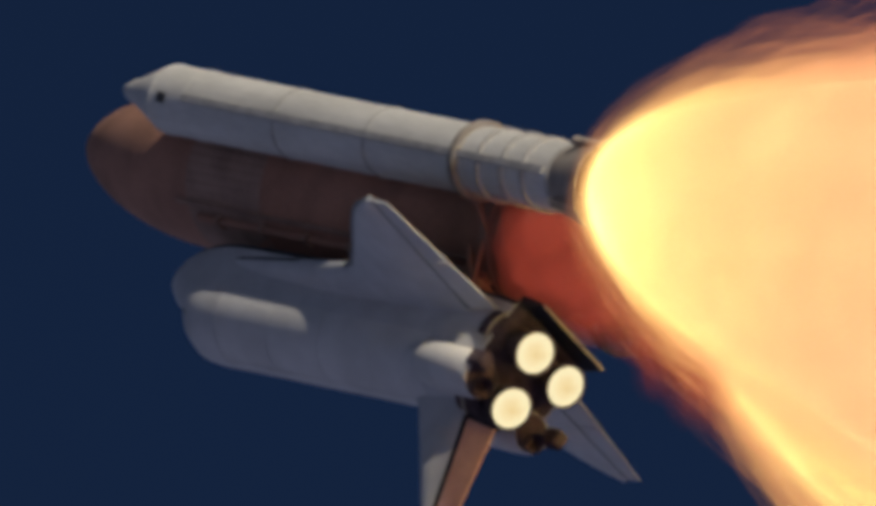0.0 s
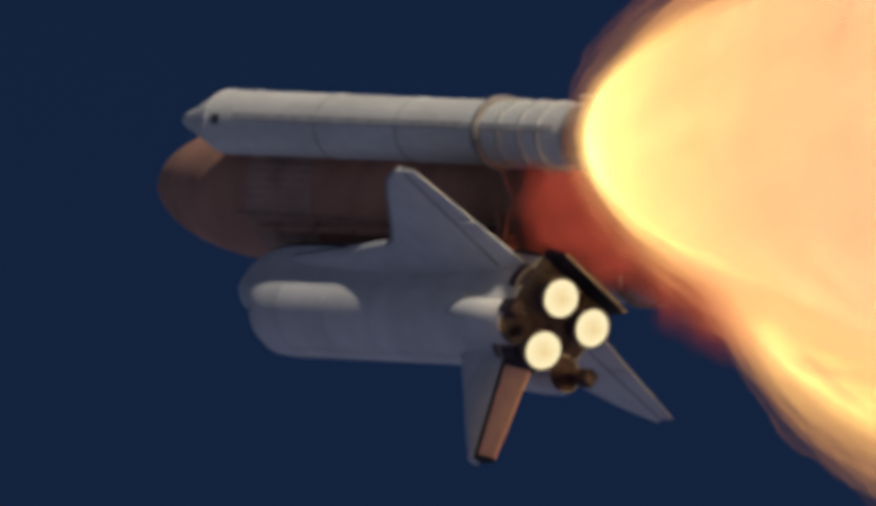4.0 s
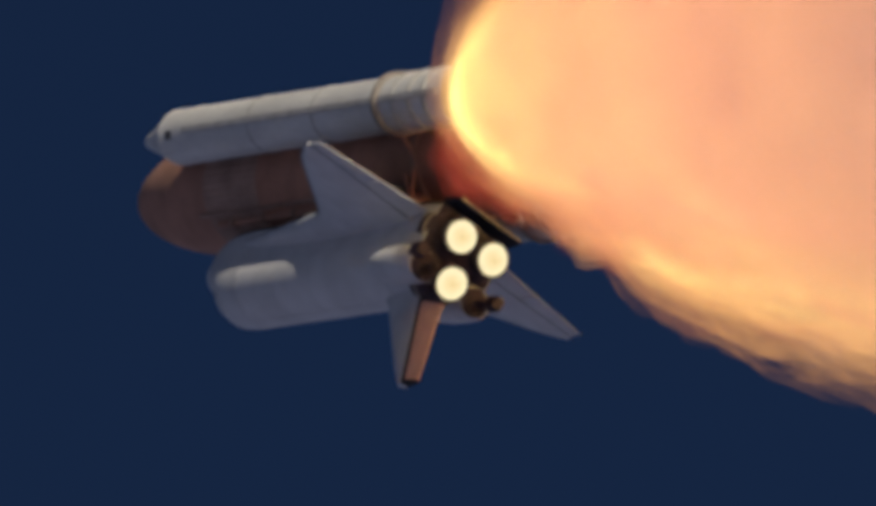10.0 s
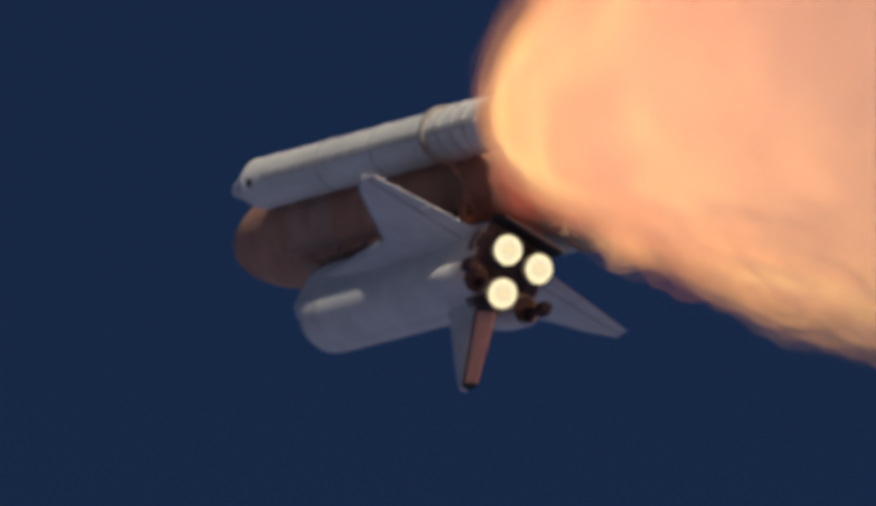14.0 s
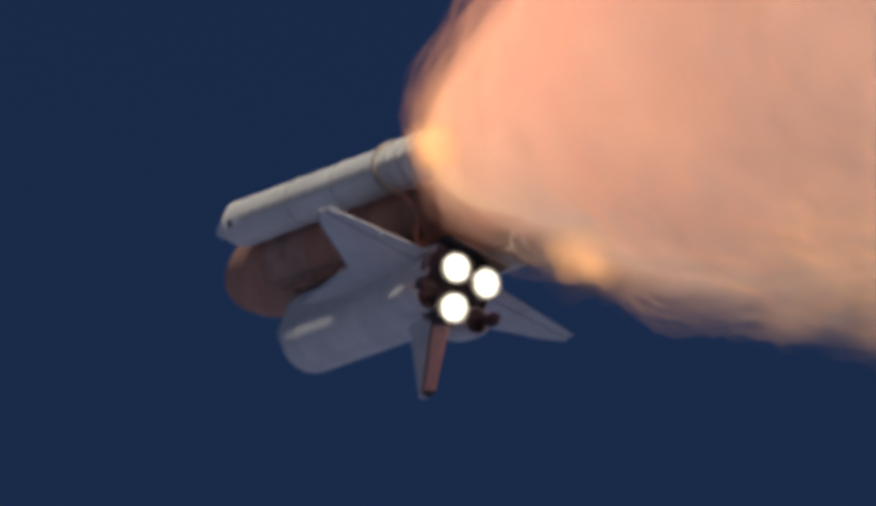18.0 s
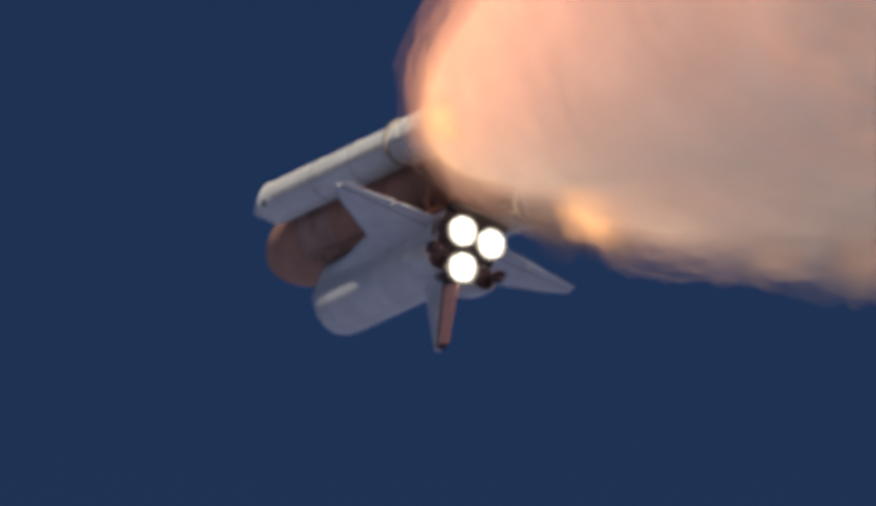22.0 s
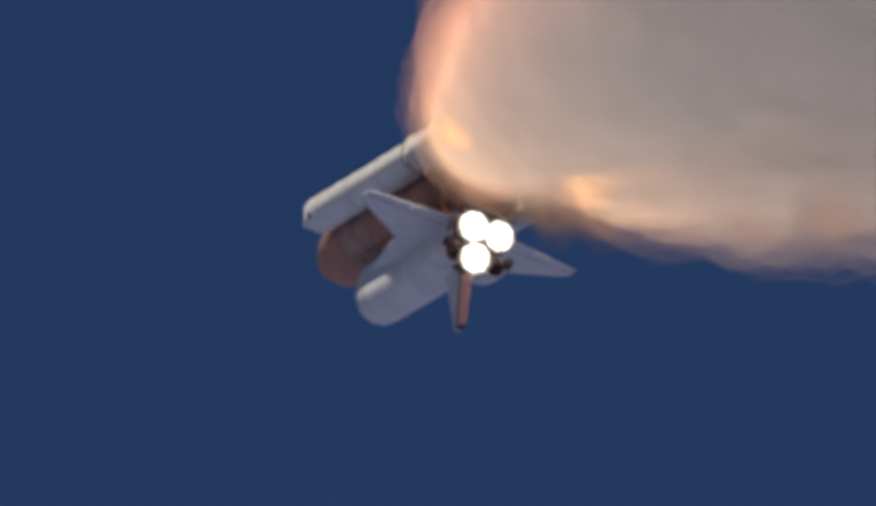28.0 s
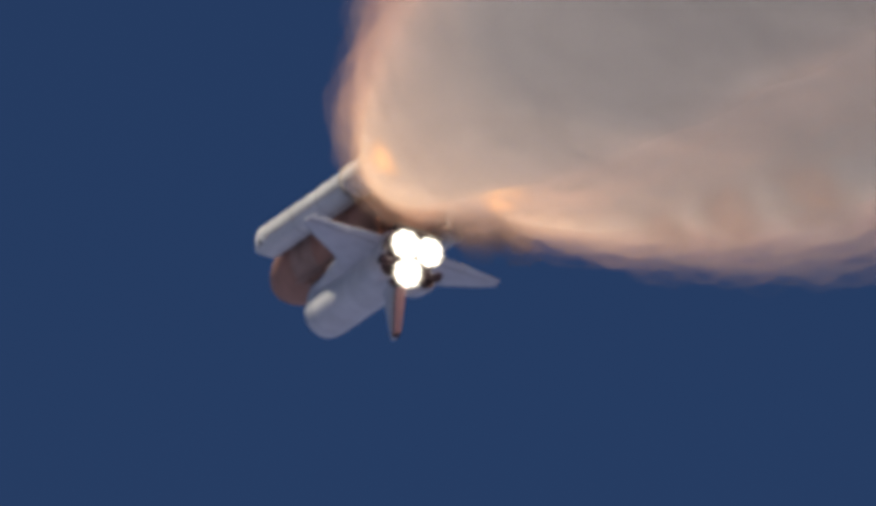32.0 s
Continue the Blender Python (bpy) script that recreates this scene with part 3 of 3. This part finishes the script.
def build_engine(plane, x, y, z, pitch, yaw):
    """A bell whose mouth is at the given place, tipped up and outward."""
    eng = new("main_engine")
    eng.parent = plane
    eng.matrix_basis = pose(x, y, z, 0, pitch, -yaw)
    prof = [(3.1, 0.28), (2.9, 0.34), (2.5, 0.55), (2.0, 0.74), (1.4, 0.91), (0.8, 1.03), (0.3, 1.1), (0.0, 1.14)]
    bm = bmesh.new()
    lathe(bm, prof + [(0.0, 1.09), (0.3, 1.05), (0.8, 0.98), (1.4, 0.86), (2.0, 0.69)], 40)
    bell = part("bell", bm, METAL, eng, "dark heat-stained engine bell")
    for rx, rr in ((0.08, 1.15), (0.7, 1.06), (1.3, 0.95), (1.9, 0.79)):
        bm = bmesh.new()
        lathe(bm, [(rx - 0.06, rr), (rx - 0.05, rr + 0.06), (rx + 0.05, rr + 0.05), (rx + 0.06, rr - 0.02)], 40)
        part("hat_band", bm, METAL, bell)
    bm = bmesh.new()
    lathe(bm, [(0.10, 1.09), (0.02, 0.95), (-0.12, 0.6), (-0.18, 0.02)], 36)
    part("fire_disc", bm, ENGINE_FIRE, eng, "glowing cream fire in the bell's mouth")
    bm = bmesh.new()
    lathe(bm, [(3.5, 1.75), (2.6, 1.72), (1.95, 1.5), (1.75, 1.3), (1.7, 1.12), (1.9, 1.05)], 36)
    part("heat_shield_dome", bm, BASE, eng, "scorched dome round the engine")
    bm = bmesh.new()
    lathe(bm, [(2.62, 1.73), (2.55, 1.8), (2.42, 1.8), (2.36, 1.7)], 36)
    part("shield_rim", bm, CORK, eng, "brownish rim of the heat shield")
    puffs = []
    for i in range(30):
        bm = bmesh.new()
        bmesh.ops.create_icosphere(bm, subdivisions=3, radius=(0.38, 0.52, 0.66)[i // 10])
        for v in bm.verts:
            v.co *= 1 + 0.14 * noise.noise(v.co.normalized() * 1.3 + Vector((i * 3.7, 2.0 * x, y)))
        puffs.append(part("flame_puff" if i < 10 else "flame_bloom", bm, (JET_FIRE, JET_BLOOM, JET_FRINGE)[i // 10], eng, "white-hot puff that builds up the bloom of the engine's jet"))
    return eng, puffs


def build_pod(plane, s):
    bm = bmesh.new()
    rings = []
    for x, r, dz in ((13.4, 0.2, -0.5), (12.9, 0.7, -0.4), (12.0, 1.05, -0.3), (11.0, 1.28, -0.2), (9.8, 1.42, -0.15), (8.2, 1.45, -0.1), (6.9, 1.34, 0.0), (6.4, 1.15, 0.05)):
        rings.append([(x, s * 2.3 + 0.98 * r * math.cos(a), 10.4 + dz + r * 0.86 * math.sin(a)) for a in np.linspace(0, 2 * math.pi, 25)[:-1]])
    loft(bm, rings)
    pod = part("engine_pod", bm, BLANKET, plane, "white bulged manoeuvring pod beside the fin")
    m = pose(5.6, s * 2.3, 11.0, 0, 15, 0)
    bm = bmesh.new()
    lathe(bm, [(1.2, 0.2), (0.8, 0.32), (0.3, 0.48), (0.0, 0.56), (0.02, 0.52), (0.5, 0.36)], 24, m=m)
    part("pod_nozzle", bm, METAL, pod, "small dark nozzle")
    bm = bmesh.new()
    block(bm, (5.95, s * 3.25, 9.95), (1.3, 0.8, 0.9), 0.08)
    part("thruster_block", bm, BASE, pod, "dark thruster housing")
    bm = bmesh.new()
    lathe(bm, [(0.0, 1.0), (-0.06, 0.6), (-0.06, 0.02)], 24, at=(6.38, s * 2.2, 10.5))
    part("pod_base", bm, BASE, pod)


def build_plane():
    p = thing("space_shuttle_orbiter", "white delta-winged spaceplane riding on the fuel tank", "spacecraft")
    bm = bmesh.new()
    loft(bm, [body_ring(*r) for r in BODY])
    two_tone(bm)
    part("forward_fuselage", bm, [WHITE, BLACK], p, "white nose and crew cabin")
    # cabin windows
    for s in (-1, 1):
        for i, (x, y, z, yaw) in enumerate(((35.0, 0.4, 10.33, 8), (34.85, 1.1, 10.2, 30), (34.5, 1.75, 9.95, 58))):
            bm = bmesh.new()
            block(bm, (0, 0, 0), (0.08, 0.62, 0.55), 0.03, m=pose(x, s * y, z, 0, -40, s * yaw))
            part("cabin_window", bm, DARKM, p, "dark cabin window")
    bm = bmesh.new()
    loft(bm, [body_ring(31.2, 2.66, 5.4, 8.6, 11.2, "hull"), body_ring(22, 2.66, 5.28, 8.6, 11.18, "hull"), body_ring(*BODY_AFT[0], "hull")])
    two_tone(bm)
    part("mid_fuselage", bm, [WHITE, BLACK], p)
    for s in (-1, 1):
        for x0, x1 in ((31.15, 26.55), (26.5, 21.85), (21.8, 17.1), (17.05, 12.35)):
            bm = bmesh.new()
            rings = []
            for x in (x0, (x0 + x1) / 2, x1):
                outer = [(x, s * 2.66 * math.cos(a), 8.6 + 2.57 * math.sin(a)) for a in np.linspace(0.0, math.pi / 2 - 0.012, 14)]
                inner = [(x, s * 2.5 * math.cos(a), 8.6 + 2.42 * math.sin(a)) for a in np.linspace(0.0, math.pi / 2 - 0.012, 14)]
                rings.append(outer + inner[::-1])
            loft(bm, rings)
            part("payload_bay_door", bm, BLANKET, p, "curved white payload bay door")
    bm = bmesh.new()
    loft(bm, [body_ring(*r) for r in BODY_AFT])
    two_tone(bm)
    part("aft_fuselage", bm, [WHITE, BLACK], p)
    bm = bmesh.new()
    loft(bm, [[(x, y * k, 8.2 + (z - 8.2) * k) for _, y, z in body_ring(*BODY_AFT[-1])] for x, k in ((7.2, 0.99), (7.0, 0.97), (6.75, 0.86), (6.65, 0.6))])
    part("base_heat_shield", bm, BASE, p, "dark scorched base round the engines")
    bm = bmesh.new()
    loft(bm, [[(x, y, 5.62 + h), (x, y, 5.62 - h)] + [(x, -y, 5.62 - h), (x, -y, 5.62 + h)] for x, y, h in ((7.2, 2.75, 0.3), (6.2, 2.75, 0.2), (5.2, 2.7, 0.06))])
    flap = part("body_flap", bm, BLACK, p, "black flap below the engines")
    bm = bmesh.new()
    # added pale strip: painted light along the flap's trailing edge
    block(bm, (5.14, 0, 5.63), (0.12, 5.3, 0.16), 0.03)
    part("flap_edge_light", bm, CORK, flap, "pale strip for the light on the trailing edge")
    for s in (-1, 1):
        build_wing(p, s)
        build_pod(p, s)
    # the fin and its split rudder
    def fin_section(z, le, te, thick):
        c = le - te
        return [(le, 0, z), (le - 0.06 * c, thick * 0.35, z), (le - 0.3 * c, thick * 0.8, z), (le - 0.6 * c, thick, z), (te, thick, z),
                (te, -thick, z), (le - 0.6 * c, -thick, z), (le - 0.3 * c, -thick * 0.8, z), (le - 0.06 * c, -thick * 0.35, z)]
    FIN_LE = ((10.8, 14.6), (11.6, 13.2), (18.2, 6.45), (18.4, 5.95))
    FIN_HINGE = ((10.8, 8.6), (18.5, 5.15))
    FIN_TE = ((10.8, 6.3), (18.5, 3.6))
    FIN_T = ((10.8, 0.62), (18.5, 0.3))
    bm = bmesh.new()
    loft(bm, [fin_section(z, spread(FIN_LE, z), spread(FIN_HINGE, z) + 0.16, spread(FIN_T, z)) for z in (10.8, 11.6, 13, 15, 17, 18.3, 18.5)])
    fin = part("fin", bm, WHITE, p, "tall white swept tail fin")
    bm = bmesh.new()
    loft(bm, [[(spread(FIN_HINGE, z) + dx, spread(FIN_T, z) * k, z) for dx, k in ((0.17, 0.97), (-0.3, 0.9), (-0.3, -0.9), (0.17, -0.97))] for z in (11.2, 18.4)])
    part("rudder_hinge", bm, SEAL, fin, "dark gap at the rudder hinge")
    for s in (-1, 1):
        bm = bmesh.new()
        rings = []
        for z in (12.0, 14.0, 16.0, 18.25):
            h, t0, te = spread(FIN_HINGE, z) - 0.28, spread(FIN_T, z), spread(FIN_TE, z)
            rings.append([(h, s * t0, z), (te, s * 0.07, z), (te, s * 0.01, z), (h, s * 0.02, z)])
        loft(bm, rings)
        part("rudder_panel", bm, RUDDER, fin, "panel of the split rudder with pink firelight painted in")
        for z0, z1 in ((11.75, 12.02), (18.2, 18.4)):
            bm = bmesh.new()
            loft(bm, [[(spread(FIN_HINGE, z) - 0.2, s * (spread(FIN_T, z) + 0.01), z), (spread(FIN_TE, z), s * 0.09, z), (spread(FIN_TE, z), s * 0.02, z), (spread(FIN_HINGE, z) - 0.05, s * 0.03, z)] for z in (z0, z1)])
            part("rudder_edge", bm, SEAL, fin)
    bm = bmesh.new()
    loft(bm, [[(x, y * w, z) for y, z in ((1, 10.6), (0.6, zt), (-0.6, zt), (-1, 10.6))] for x, w, zt in ((9.2, 0.75, 11.5), (7.0, 0.8, 11.9), (5.9, 0.55, 11.85))])
    part("fin_root_fairing", bm, BASE, fin, "scorched fairing below the rudder")
    made = [build_engine(p, *e) for e in ENGINES]
    return p, made


plane, engines = build_plane()


# ---- the exhaust ----
WIDTH = ((-1.6, 0.3), (-1.3, 1.9), (-0.7, 2.8), (0, 3.4), (1.5, 4.4), (3, 5.2), (6, 6.5), (10, 7.8), (15, 9.1), (22, 10.7), (32, 12.7),
         (45, 15.2), (60, 17.8), (80, 21.0), (105, 24.4), (140, 28.2), (190, 32.0), (260, 35.0), (340, 37.0))




def build_plume(seed, taper, name, label, layers, size):
    p = thing(name, label, "exhaust plume", name.replace("_", " ") + "s")
    stations = [-1.6, -1.3, -0.7] + [0.36 * (i * 0.55) ** 1.66 for i in range(0, 113)]
    seg = 96
    for k, mat in enumerate(layers):
        bm = bmesh.new()
        rings = []
        u = k / (LAYERS - 1)
        grow = size * (0.87 + 0.24 * u + 0.19 * u ** 3)
        rough = 0.055 + 0.06 * u
        shift = Vector((seed * 9 + 1.37 * k, 0.83 * k, seed * 4 + 0.61 * k))
        for s in stations:
            ring = []
            r0 = spread(WIDTH, s) * (1 - taper * min(1, max(0, (s - 50) / 170)))
            for i in range(seg):
                a = 2 * math.pi * i / seg
                q = Vector((s * 0.95 / (4 + 0.25 * r0), 1.9 * math.cos(a), 1.9 * math.sin(a)))
                bump = 0.07 * noise.noise(q * 0.9 + Vector((seed * 9, 0, seed * 4)))
                bump += rough * noise.fractal(q * 1.25 + shift, 0.9, 2.1, 1 if k == 0 else 3)
                r = r0 * grow * (1 + bump * min(1, 0.25 + s / 25 if s > 0 else 0.25))
                ring.append((-s, r * math.cos(a), r * math.sin(a)))
            rings.append(ring)
        loft(bm, rings, caps=(True, False))
        part("plume_body" if k == 0 else "plume_veil" if k < 11 else "plume_wisp", bm, mat, p, angle=180)
    return p


FIRE = ("exhaust_plume", "blazing yellow and orange fire behind a booster", FIRE_SHELLS, 1.0)
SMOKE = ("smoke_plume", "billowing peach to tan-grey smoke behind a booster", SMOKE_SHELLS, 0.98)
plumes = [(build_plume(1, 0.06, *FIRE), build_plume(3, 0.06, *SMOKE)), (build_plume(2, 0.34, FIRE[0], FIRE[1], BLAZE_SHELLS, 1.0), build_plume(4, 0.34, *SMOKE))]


def build_puff(radius, seed, layers, label, group):
    """A small cloud by the boosters; its layers carry their light as emission."""
    p = thing("smoke_puff", label, "smoke", group)
    for k, mat in enumerate(layers):
        bm = bmesh.new()
        bmesh.ops.create_icosphere(bm, subdivisions=4, radius=1.0)
        for v in bm.verts:
            d = v.co.normalized()
            v.co = d * radius * (0.4 + 0.72 * k / len(layers)) * (1 + 0.28 * noise.fractal(d * 1.4 + Vector((seed * 5.3 + 0.11 * k, seed * 2.1, 0.07 * k)), 0.9, 2.0, 3))
        part("smoke_layer", bm, mat, p, angle=180)
    return p


BEHIND = ("thin smoke behind the tank with red-orange firelight painted in", "smoke puffs behind the tank")
EDGE = ("ragged tan and orange smoke at the plume's edge", "smoke puffs along the plumes")
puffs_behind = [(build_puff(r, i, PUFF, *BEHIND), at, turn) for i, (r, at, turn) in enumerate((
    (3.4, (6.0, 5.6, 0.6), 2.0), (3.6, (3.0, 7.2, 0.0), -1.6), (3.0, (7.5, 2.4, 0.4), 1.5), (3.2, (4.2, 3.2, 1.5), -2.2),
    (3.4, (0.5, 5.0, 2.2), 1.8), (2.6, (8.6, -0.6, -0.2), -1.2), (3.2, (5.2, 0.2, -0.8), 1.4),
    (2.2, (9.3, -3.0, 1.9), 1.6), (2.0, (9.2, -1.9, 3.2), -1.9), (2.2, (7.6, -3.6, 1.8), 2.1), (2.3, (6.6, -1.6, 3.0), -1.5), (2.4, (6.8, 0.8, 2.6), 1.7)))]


# dull smoke that creeps forward between the boosters once the air is thin
GAP = ("soft grey-brown smoke hanging behind the wing", "smoke puffs in the gap")
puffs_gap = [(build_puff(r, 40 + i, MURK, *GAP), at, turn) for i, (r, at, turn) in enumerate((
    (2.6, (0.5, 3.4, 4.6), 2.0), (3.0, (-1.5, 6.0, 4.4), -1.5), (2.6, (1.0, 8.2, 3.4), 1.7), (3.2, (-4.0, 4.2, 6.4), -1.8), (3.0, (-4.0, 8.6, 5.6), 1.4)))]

# each nozzle's glow through the smoke, added as puffs that come out in front of it: time and place beside the vehicle
CORE = ("soft orange-yellow puff added for the nozzle's glow through the smoke", "fire at the nozzles")
puffs_core = [(build_puff(2.3, 60, SPOT, *CORE), ((0, -2, -7, 1), (12, -6, -8, 2.4), (17, -14.6, -14.4, 6.8), (24, -18, -13, 7), (32, -22, -13.4, 8.2))),
              (build_puff(3.8, 61, SPOT, *CORE), ((0, -4, 6, 1.5), (5, -7, 2.5, 3.6), (9, -6, 1.8, 4.6), (13, -5.5, 2.2, 4.9), (17, -11, 1.6, 6.4), (21, -15, 2.2, 8), (25, -23, 0.6, 9.4), (32, -29, -2.4, 9.2)))]

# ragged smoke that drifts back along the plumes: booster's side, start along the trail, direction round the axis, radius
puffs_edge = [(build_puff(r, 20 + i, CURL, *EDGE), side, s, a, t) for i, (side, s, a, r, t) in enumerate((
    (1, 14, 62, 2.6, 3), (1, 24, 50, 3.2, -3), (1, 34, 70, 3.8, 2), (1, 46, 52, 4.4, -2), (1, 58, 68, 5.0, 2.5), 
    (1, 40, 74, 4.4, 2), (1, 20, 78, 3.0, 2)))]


# ---- what moves ----
def motions():
    fly = [(t, pose(x, y, z, a, b, c)) for t, x, y, z, a, b, c in FLIGHT]
    for ob, off in ((plane, Matrix.Identity(4)), (tank, Matrix.Identity(4)),
                    (booster, pose(0, -SIDE, 0)), (booster_far, pose(0, SIDE, 0, 180))):
        walk(ob, [(t, m @ off) for t, m in fly])
    # smoke wells up through the fire from behind as the air thins; both roll slowly, and the flank painted dimmer turns
    # to the ground
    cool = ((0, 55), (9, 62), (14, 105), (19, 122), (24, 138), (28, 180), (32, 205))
    drift = ((0, 0), (4, 0), (9, 0.45), (13, 0.75), (20, 1.0), (32, 1.3))
    for (fire, fume), side, burn, well, fan in (
            (plumes[0], -SIDE, ((0, -1.0), (4, -0.3), (9, 0.8), (11, 1.0), (13, 0.6), (15, -3), (17, -9), (20, -24), (25, -60), (32, -110)),
             ((0, -46), (4, -26), (7, -4), (9, -1.2), (13, -0.8), (17, 0.3), (19, 0.7), (25, 1.5), (32, 2.2)), ((0, -4), (3, 0), (9, 0), (32, 3))),
            (plumes[1], SIDE, ((0, -0.6), (9, 0.0), (11, -0.5), (14, -4), (17, -10), (20, -24), (25, -60), (32, -110)),
             ((0, -70), (4, -48), (7, -24), (9, -11), (12, -3), (17, -1), (20, 0), (25, 0), (32, -1.8)),
             ((0, -3), (4, -3.5), (7, 1.0), (9, 3.2), (10.5, 4), (13, 3), (17, 4), (19, 3), (23, 0.4), (32, -8)))):
        near = 1 if side < 0 else 0
        for ob, way, turn in ((fire, burn, ((0, 0), (32, 60))), (fume, well, cool)):
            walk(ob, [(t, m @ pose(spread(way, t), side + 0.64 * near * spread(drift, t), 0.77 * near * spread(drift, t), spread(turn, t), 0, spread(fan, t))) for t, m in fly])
    for ob, (x, y, z), turn in puffs_behind:
        walk(ob, [(t, m @ pose(x + spread(((0, 0), (4, 0), (9, -1.2), (13, -3), (19, -8), (25, -15), (32, -22)), t), y, z, turn * t, 0.4 * turn * t, 0)) for t, m in fly])
    for ob, way in puffs_core:
        walk(ob, [(t, m @ pose(*(spread([(k[0], k[j]) for k in way], t) for j in (1, 2, 3)), 2.2 * t, 1.3 * t, 0)) for t, m in fly])
    for ob, (x, y, z), turn in puffs_gap:
        walk(ob, [(t, m @ pose(x + spread(((0, -16), (7, -14), (13, -5), (19, 0), (32, 1.5)), t), y, z * spread(((0, 0.5), (13, 0.8), (19, 1)), t), turn * t, 0.4 * turn * t, 0)) for t, m in fly])
    for ob, side, s0, a, turn in puffs_edge:
        rows = []
        for t, m in fly:
            s = s0 + 1.0 * t
            r = spread(WIDTH, s) * (1.06 if side < 0 else 1.04 - 0.3 * min(1, max(0, (s - 50) / 170)))
            rows.append((t, m @ pose(-s, side * SIDE + r * math.cos(radians(a)), r * math.sin(radians(a)), turn * t, 0.5 * turn * t, 0)))
        walk(ob, rows)
    # the jets' bloom grows: the glowing puffs spread out of the bells
    for eng, puffs in engines:
        for i, ob in enumerate(puffs):
            a = 2 * math.pi * (i % 10) / 9 + 0.35 * (i // 10)
            rows = []
            for t in (0, 6, 9, 11, 13, 17, 19, 23, 28, 32):
                out = spread(((0, 0.25), (10, 0.3), (13, 0.46), (17, 0.66), (19, 0.74), (23, 0.86), (28, 1.06), (32, 1.2)), t)
                back = spread(((0, 0.95), (9, 0.95), (11, 0.8), (13, 0.5), (17, 0.1), (32, -0.15)), t)
                r = 0 if i % 10 == 9 else out * (0.88 + 0.16 * ((i * 7) % 9) / 9)
                rows.append((t, pose(back, r * math.cos(a), r * math.sin(a))))
            walk(ob, rows)


motions()
